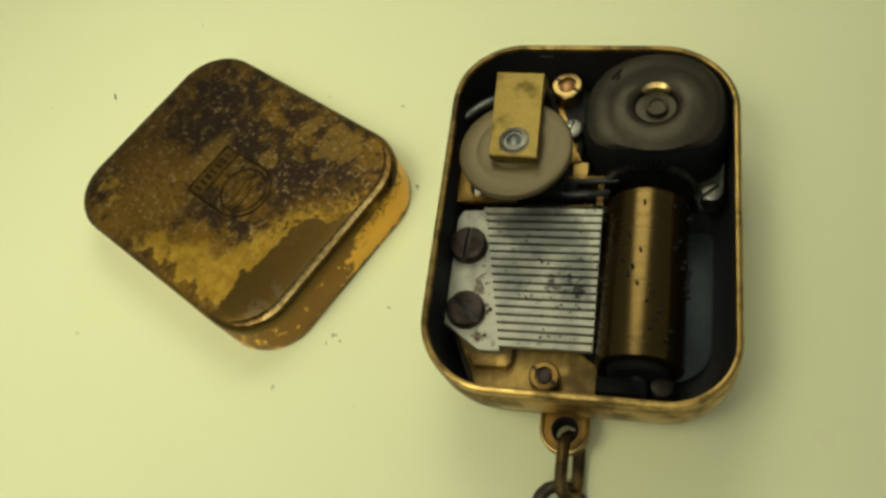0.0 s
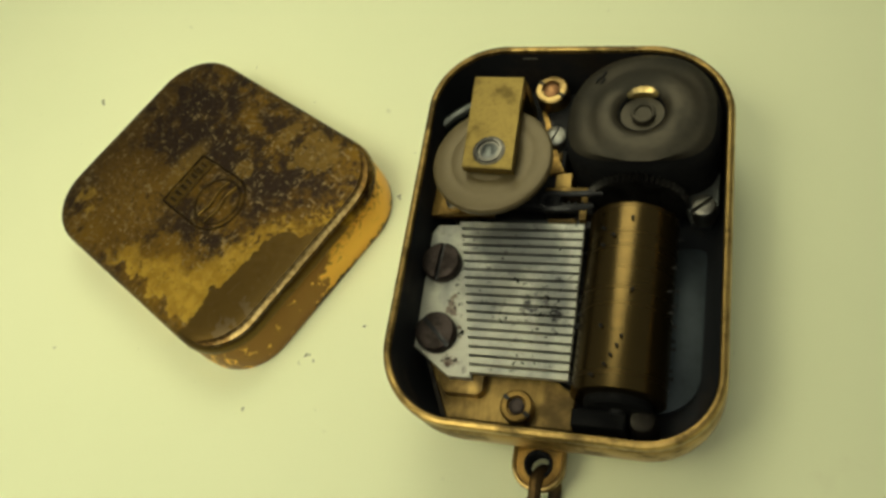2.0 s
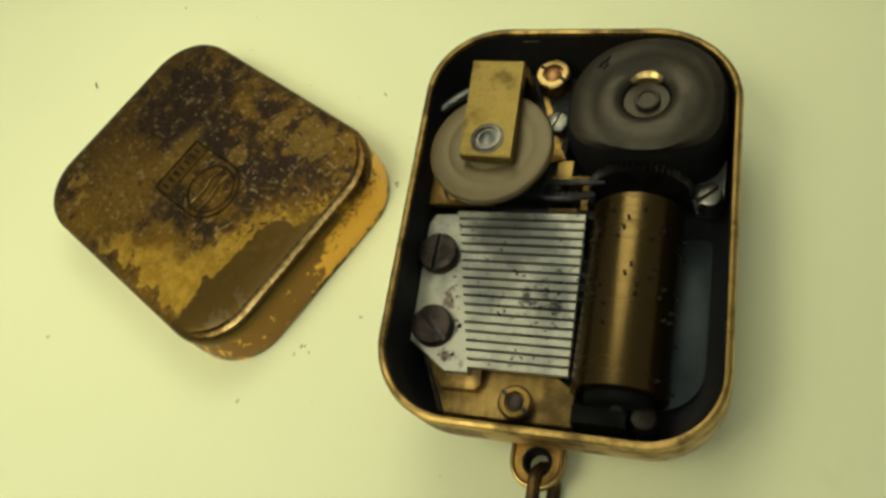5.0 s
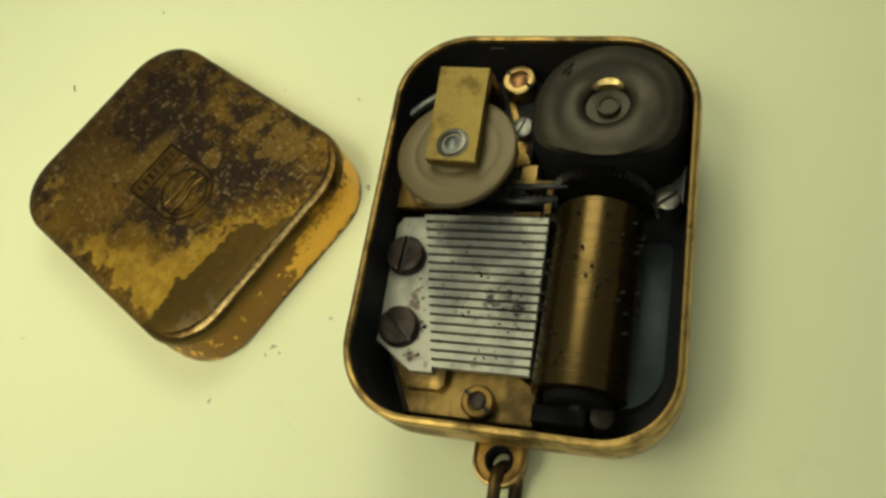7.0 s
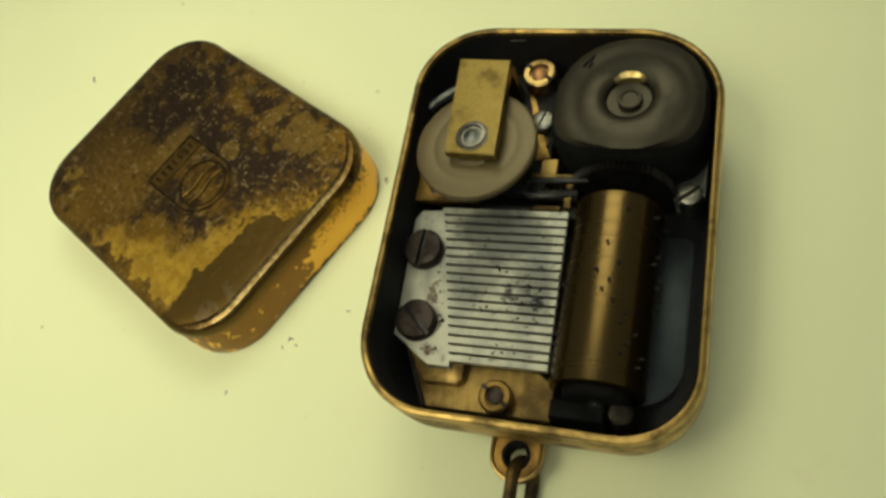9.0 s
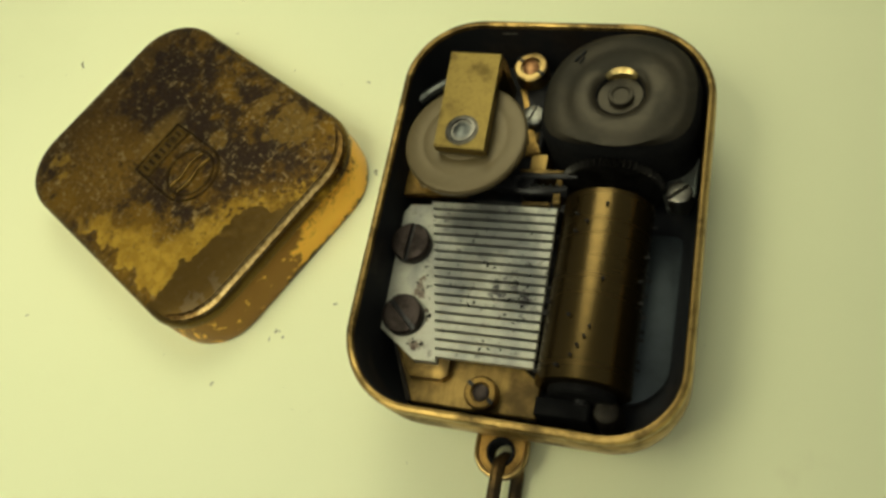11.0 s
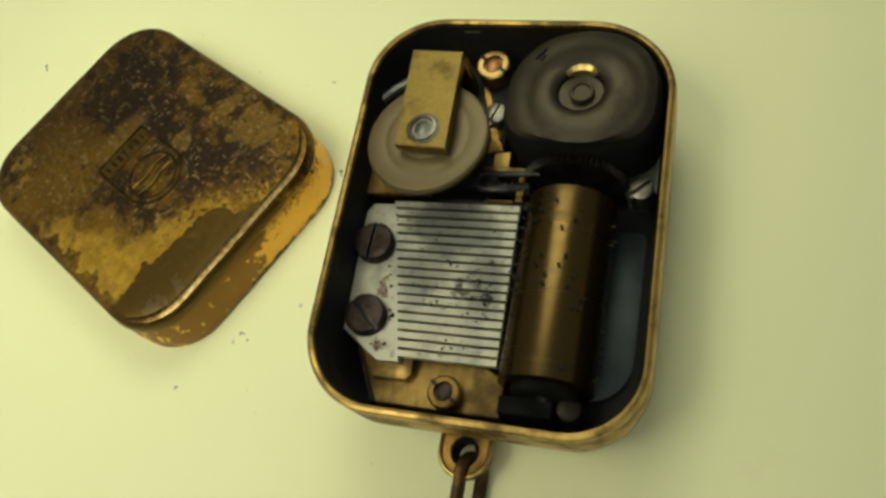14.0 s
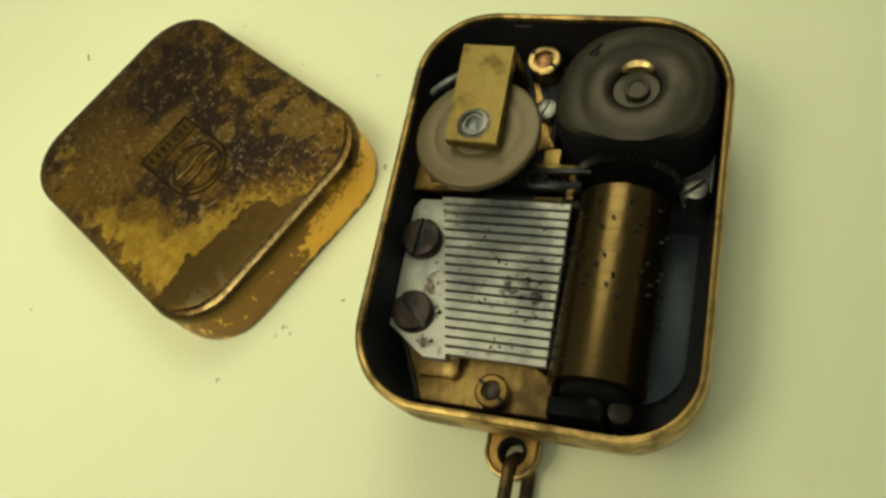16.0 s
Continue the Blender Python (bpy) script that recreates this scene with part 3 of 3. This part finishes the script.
def build_governor():
    bm = bmesh.new()
    lathe(bm, 0, 0, [(0.9, -1.1), (6.2, -1.1), (6.5, -0.85), (6.55, -0.3), (6.35, -0.05), (6.0, 0.04), (4.7, 0.07), (4.5, 0.03), (4.3, 0.07), (2.9, 0.1), (2.8, 0.06), (2.6, 0.12), (0.9, 0.14)], 64)
    disc = part("governor_disc", bm, DISC, box_thing, "tan grey spinning governor disc")
    bm = bmesh.new()
    lathe(bm, 0, 0, [(0.8, -3.9), (0.8, -1.1)], 16)
    part("disc_arbor", bm, DARK_STEEL, disc)
    bm = bmesh.new()
    prism(bm, [(-12.45, 19.9), (-6.95, 19.5), (-7.3, 31.2), (-13.0, 31.6)], 13.0, 14.1, 0.12)
    box(bm, -12.5, -7.2, 30.2, 31.3, 7.58, 13.02)
    bracket = part("bracket", bm, BRACKET, box_thing, "flat brass bracket over the disc", smooth=False)
    bm = bmesh.new()
    lathe(bm, -9.75, 21.75, [(1.75, 14.1), (1.75, 14.18), (1.5, 14.2), (1.45, 14.12)], 32)
    part("bezel", bm, DARK_STEEL, bracket)
    bm = bmesh.new()
    lathe(bm, -9.75, 21.75, [(1.45, 14.1), (1.45, 14.35), (1.2, 14.4), (1.12, 14.16)], 32)
    part("pivot_ring", bm, GREY_STEEL, bracket, "steel pivot ring")
    bm = bmesh.new()
    lathe(bm, -9.75, 21.75, [(1.1, 14.12), (1.05, 14.15), (0.75, 14.18), (0.5, 14.34), (0.25, 14.42)], 24)
    part("pivot_jewel", bm, TIN, bracket)
    bm = bmesh.new()
    lathe(bm, -9.75, 21.75, [(0.9, 12.0), (0.9, 13.0)], 20)
    part("pivot", bm, STEEL, bracket)
    return disc


def build_small():
    # slotted brass nuts
    for x, y, z0, z, r, turn, mat in ((-5.35, 32.7, 7.58, 9.9, 1.85, -0.6, BRASS_BRIGHT), (-4.9, -2.7, 4.6, 6.4, 1.65, -0.6, BRASS)):
        bm = bmesh.new()
        lathe(bm, x, y, [(r * 0.8, z0), (r, z0 + 0.4), (r, z - 0.15), (r - 0.2, z), (r * 0.62, z), (r * 0.55, z - 0.3)], 32)
        nut = part("slotted_nut", bm, mat, box_thing, "round brass nut with cut slot")
        bm = bmesh.new()
        lathe(bm, x, y, [(r * 0.5, z - 0.4), (r * 0.5, z - 0.1), (r * 0.35, z + 0.05), (0.15, z + 0.08)], 20)
        part("screw_tip", bm, COPPER if y > 0 else SCREW, nut, "copper-brown screw tip")
        for s in (1, -1):
            bm = bmesh.new()
            c, q = math.cos(turn) * s, math.sin(turn) * s
            pts = [(x + c * a - q * b, y + q * a + c * b) for a, b in ((r * 0.6, -0.2), (r * 1.02, -0.2), (r * 1.02, 0.2), (r * 0.6, 0.2))]
            prism(bm, pts, z - 0.3, z + 0.03, 0.01)
            part("slot", bm, BLACK, nut)
    # silver screw and levers between disc and barrel
    bm = bmesh.new()
    slotted(bm, -4.4, 27.2, 7.58, 8.9, 1.3, radians(70), 0.3, 0.4)
    part("lever_screw", bm, STEEL, box_thing, "small bright screw")
    bm = bmesh.new()
    prism(bm, [(-6.5, 31.0), (-6.0, 31.2), (-3.6, 24.2), (-3.0, 23.0), (-4.6, 22.6), (-4.4, 24.4)], 7.6, 8.1, 0.08)
    part("click_lever", bm, BRASS, box_thing)
    for x0, x1, y0, y1, z in ((-4.8, -0.1, 20.55, 20.95, 8.1), (-4.3, -1.3, 17.3, 17.75, 7.0), (-3.9, -2.1, 21.1, 23.0, 7.8), (-5.1, -3.5, 24.5, 25.6, 7.9), (-0.9, -0.2, 17.4, 20.2, 7.6)):
        bm = bmesh.new()
        box(bm, x0, x1, y0, y1, 4.0 if y0 < 18 else 5.0, z, 0.1)
        part("worm_bearing", bm, BRASS_PLATE, box_thing)
    bm = bmesh.new()
    tube(bm, [(-4.6, 19.0, 7.2), (0.4, 18.9, 7.2)], 0.6, 14)
    part("worm_shaft", bm, BLACK, box_thing)
    bm = bmesh.new()
    tube(bm, [(-4.3 + 0.058 * i, 19.0 + 0.65 * math.cos(i * math.pi / 6), 7.2 + 0.65 * math.sin(i * math.pi / 6)) for i in range(80)], 0.14, 6)
    part("worm", bm, BLACK, box_thing)
    bm = bmesh.new()
    pts = [(1.5, 20.1, 8.5), (-2.0, 19.95, 8.5)] + [(-4.1 + 0.85 * math.cos(a), 19.05 + 0.9 * math.sin(a), 8.5) for a in [math.pi / 2 + 0.35 * i for i in range(10)]] + [(-3.0, 18.1, 8.5), (-1.6, 18.15, 8.5), (0.6, 18.6, 8.4)]
    tube(bm, pts, 0.32, 10)
    part("wire_spring", bm, BLACK, box_thing)
    bm = bmesh.new()
    box(bm, -9.5, 0.6, 16.9, 17.8, 1.0, 6.6, 0.1)
    part("dark_bar", bm, BLACK, box_thing)
    bm = bmesh.new()
    tube(bm, [(-10.3 + 9.3 * math.cos(a), 22.75 + 9.3 * math.sin(a), 9.2) for a in [2.0 + 0.06 * i for i in range(9)]], 0.6, 8)
    part("stop_ring", bm, TIN, box_thing, "grey steel guard behind the disc")
    # short pale dash high on the inner wall
    bm = bmesh.new()
    tube(bm, [(-8.7, 35.75, 11.6), (-7.0, 35.66, 11.6)], 0.1, 8)
    part("pale_dash", bm, GREY_STEEL, box_thing)
    bm = bmesh.new()
    lathe(bm, -14.6, 18.9, [(1.0, 8.42), (1.0, 8.8), (0.6, 9.1)], 20)
    part("plate_screw", bm, STEEL, box_thing)


def build_cylinder():
    bm = bmesh.new()
    n, half = 64, 10.3
    prof = [(0.8, -half + 0.6), (4.2, -half + 0.6), (4.4, -half + 0.63), (RADIUS, -half + 0.7), (RADIUS, half - 0.8), (4.2, half - 0.7), (0.8, half - 0.7)]
    lathe(bm, 0, 0, prof, n)
    bmesh.ops.rotate(bm, verts=bm.verts[:], cent=(0, 0, 0), matrix=Matrix.Rotation(-math.pi / 2, 3, "X"))
    drum = part("drum", bm, CYLINDER, box_thing, "turning brass drum studded with pins")
    bm = bmesh.new()
    lathe(bm, 0, 0, [(0.75, -half - 0.25), (2.9, -half - 0.25), (3.2, -half), (3.2, -half + 0.58)], 40)
    bmesh.ops.rotate(bm, verts=bm.verts[:], cent=(0, 0, 0), matrix=Matrix.Rotation(-math.pi / 2, 3, "X"))
    part("end_cap", bm, SHADE_AND_GREASE, drum, "black end cap")
    bm = bmesh.new()
    rings = []
    teeth = 56
    for r0, r1, y in ((4.4, 4.4, 11.6), (5.3, 4.85, 11.6), (5.3, 4.85, 12.5), (4.4, 4.4, 12.5)):
        rings.append([(math.sin(a) * r, y, math.cos(a) * r) for i in range(teeth * 2) for a, r in ((math.pi * i / teeth, r0 if i % 2 else r1),)])
    skin(bm, rings)
    part("gear", bm, GEAR, drum, "dark fine-toothed gear wheel", smooth=False)
    bm = bmesh.new()
    lathe(bm, 0, 0, [(0.17, -0.25), (0.16, 0.38), (0.1, 0.45)], 8)
    pin = part("pin", bm, BLACK, drum)
    first = True
    for row, a in [(row, a) for row, angles in NOTES.items() for a in angles]:
        ob = pin if first else new("pin", pin.data)
        first = False
        ob.parent = drum
        y = 17.2 - (row + 1.15) * 17.2 / 18 - AXIS[1]
        t = radians(a)
        ob.location = (RADIUS * MM * math.sin(t), y * MM, RADIUS * MM * math.cos(t))
        ob.rotation_euler = (0, t, 0)
    return drum


NOTES = {0: (-86, -1, 40, 78, 117, 156), 1: (-122, 138), 2: (-179, -107, 99, 133), 3: (-120, 87, 127, 167), 4: (-19, 52), 5: (45,), 6: (-3, 66, 95, 146, 176), 7: (-28, 60, 87, 140, 170), 8: (-171, -79, -12, 76, 108, 155), 9: (-177, -19, 74, 102, 154), 10: (-156, -5, 116), 11: (-168, -158, 14), 12: (-111, 8, 118), 13: (-86, 27), 14: (-90, 19), 15: (-96, 13, 41), 16: (-102, 36), 17: (-170, -117)}
build_case()
build_plates()
build_comb()
build_barrel()
disc = build_governor()
build_small()
drum = build_cylinder()


# ---- the lid ----
def build_lid():
    lid = thing("lid", -49.2, 20.8, 0, "loose brass music box lid with flaking brown lacquer, lying on table", "lid")
    lid.rotation_euler = (0, 0, radians(-29.4))
    w, l, r, mid = 41.4, 31.9, 7.2, 0.25

    def leaned(bm):
        for v in bm.verts:
            if v.co.x > 0:
                v.co.x *= 1 - 0.045 * v.co.z / 6.5

    bm = bmesh.new()
    tray(bm, -0.25, mid, w, l, r, [(1.1, 0.6), (1.0, 0.05), (0.5, 0.0), (0.25, 0.12), (0.1, 0.5), (0.05, 2.0), (0.15, 4.3), (0.3, 4.9)], 12, False, False)
    leaned(bm)
    part("lid_wall", bm, LID_SIDE, lid, "bright gilt wall with brown lacquer remains", at=(0, 0, 0))
    bm = bmesh.new()
    prof = [(0.3, 4.9), (0.05, 5.05), (0.0, 5.4), (0.06, 5.85), (0.28, 6.3), (0.75, 6.6), (1.5, 6.72), (2.6, 6.78), (4.0, 6.84), (7.0, 6.95), (10.0, 7.02), (13.0, 7.05), (14.9, 7.06)]
    tray(bm, -0.25, mid, w, l, r, prof, 12, False, True)
    leaned(bm)
    top = part("lid_top", bm, LID_TOP, lid, "brown speckled top with bare gold patches", at=(0, 0, 0))
    # ridge along one end with its highlight painted on, fading out round the corners
    bm = bmesh.new()
    ring = [q for q in outline(-0.25, mid, w - 1.9, l - 1.9, r - 0.95, 12) if q[0] > 12.5]
    ring = sorted(ring, key=lambda q: math.atan2(q[1] - mid, q[0] - 12.0))
    rings = []
    for i, (x, y) in enumerate(ring):
        k = math.sin(math.pi * (i + 0.3) / (len(ring) - 0.4)) ** 0.6
        out = Vector((x - 12.0, (y - mid) * 0.45, 0)).normalized()
        lean = 1 - 0.045 * 6.4 / 6.5
        rings.append([(x * lean + out.x * q, y + out.y * q, z) for q, z in
                      [(0.85 * k * math.cos(2 * math.pi * j / 10), 6.42 + 0.4 * k * math.sin(2 * math.pi * j / 10)) for j in range(10)]])
    skin(bm, rings)
    part("lid_bead", bm, BEAD, top, "ridge along the edge, its highlight painted in the colour")
    # embossed shield: outline, lettering band as a plain bar, round field with bars
    z = 7.1
    bm = bmesh.new()
    pts = [(-4.4, -4.2, z), (-4.4, 3.6, z), (2.9, 3.8, z)]
    pts += [(2.9 + 3.9 * math.sin(a), -0.2 + 4.0 * math.cos(a), z) for a in [0.26 * i for i in range(1, 12)]]
    pts += [(2.9, -4.2, z)]
    tube(bm, pts, 0.17, 8, True)
    part("shield_outline", bm, EMBOSS, top, "raised dark outline")
    bm = bmesh.new()
    tube(bm, [(-1.9, -4.1, z), (-1.9, 3.6, z)], 0.13, 8)
    part("shield_band", bm, EMBOSS, top)
    bm = bmesh.new()
    box(bm, -4.1, -2.15, -3.9, 3.4, z - 0.2, z - 0.02, 0.04)
    part("letter_field", bm, RUBBED, top)
    for k in range(7):
        bm = bmesh.new()
        y = -3.5 + 0.98 * k
        box(bm, -3.8, -2.5, y, y + 0.42 + 0.08 * (k % 3), z - 0.2, z + 0.06, 0.08)
        part("lettering_bar", bm, EMBOSS, top)
    bm = bmesh.new()
    tube(bm, [(2.9 + 3.2 * math.cos(a), -0.2 + 3.2 * math.sin(a), z) for a in [2 * math.pi * i / 32 for i in range(32)]], 0.16, 8, True)
    part("round_field", bm, EMBOSS, top)
    for x, h in ((2.0, 2.8), (3.5, 2.9)):
        bm = bmesh.new()
        tube(bm, [(x, -h - 0.2, z - 0.1), (x + 0.35, -h / 3 - 0.2, z - 0.05), (x - 0.1, h / 3 - 0.2, z - 0.05), (x + 0.2, h - 0.2, z - 0.1)], 0.36, 8)
        part("wave_bar", bm, RUBBED, top)


build_lid()


# ---- the chain ----
def link_mesh(long, wide, r):
    bm = bmesh.new()
    pts = []
    for s in (1, -1):
        for i in range(9):
            a = math.pi * i / 8
            pts.append((s * wide / 2 * math.cos(a), s * ((long - wide) / 2 + wide / 2 * math.sin(a)), 0))
    tube(bm, pts, r, 10, True)
    return bm


def build_chain():
    chain = thing("key_chain", -2.5, -10, 0, "worn brass and steel key chain hooked to the lug", "chain")
    for mat, long, wide, x, y, z, rx, ry, rz in ((CHAIN, 6.4, 3.0, -1.85, -11.0, 2.3, 0, 62, 1), (DARK_STEEL, 7.6, 4.8, -2.9, -16.6, 0.95, 4, 10, -8),
                                                 (DARK_STEEL, 7.0, 3.4, -1.6, -22.7, 2.5, 0, 80, 15), (DARK_STEEL, 7.6, 4.8, 0.4, -28.6, 0.85, 0, 0, 20)):
        ob = part("chain_link", link_mesh(long, wide, 0.66), mat, chain, at=(0, 0, 0))
        ob.matrix_basis = Matrix.Translation(-chain.location) @ pose(x * MM, y * MM, z * MM, rx, ry, rz)


build_chain()


# ---- dust on the table ----
def build_dust():
    bm = bmesh.new()
    rng = random.Random(11)
    spots = [(-80.3, 40.8, 0.7), (-32.6, 2.6, 0.45), (-31.5, 2.0, 0.3), (-26.2, 6.6, 0.35), (-39.1, -4.7, 0.4), (-70.2, 0.5, 0.35), (-25.6, 24.1, 0.45), (-42.0, 39.5, 0.28), (-30.2, 37.6, 0.3), (-33.9, 37.3, 0.26), (-33.4, 1.5, 0.3), (-56.8, 1.3, 0.26), (-28.0, -6.2, 0.25), (-13.3, -9.7, 0.22), (-68.8, 55.1, 0.3), (-53.6, 46.1, 0.26)]
    spots += [(rng.uniform(-95, 60), rng.uniform(-25, 75), rng.choice((0.12, 0.15, 0.2, 0.25))) for _ in range(70)]
    for x, y, s in spots:
        for _ in range(3 if s > 0.28 else 1):
            c = Vector((x + rng.uniform(-s, s) * 0.7, y + rng.uniform(-s, s) * 0.7, s * 0.12))
            m = Matrix.Translation(c) @ Matrix.Rotation(rng.uniform(0, 3.1), 4, "Z") @ Matrix.Diagonal((s * rng.uniform(0.4, 0.9), s * 0.3, s * 0.25, 1))
            bmesh.ops.create_icosphere(bm, subdivisions=1, radius=0.6, matrix=m)
    ob = part("dust_specks", bm, SCREW, None, at=(0, 0, 0))
    tagged(ob, "brown dust specks scattered on the table", "dust", kind="stuff")


build_dust()


# ---- what moves ----
def motions():
    base = Vector((CX, CY, 0))
    at = Vector(AXIS) - base
    walk(drum, [(t, pose(at.x * MM, at.y * MM, at.z * MM, 0, 46.4 * t - 0.475 * t * t, 0)) for t in range(0, 17)])
    hub = Vector((-10.0, 22.05, 12.3)) - base
    walk(disc, [(t / 4, pose(hub.x * MM, hub.y * MM, hub.z * MM, 0, 0, -80 * t)) for t in range(0, 65)])


motions()
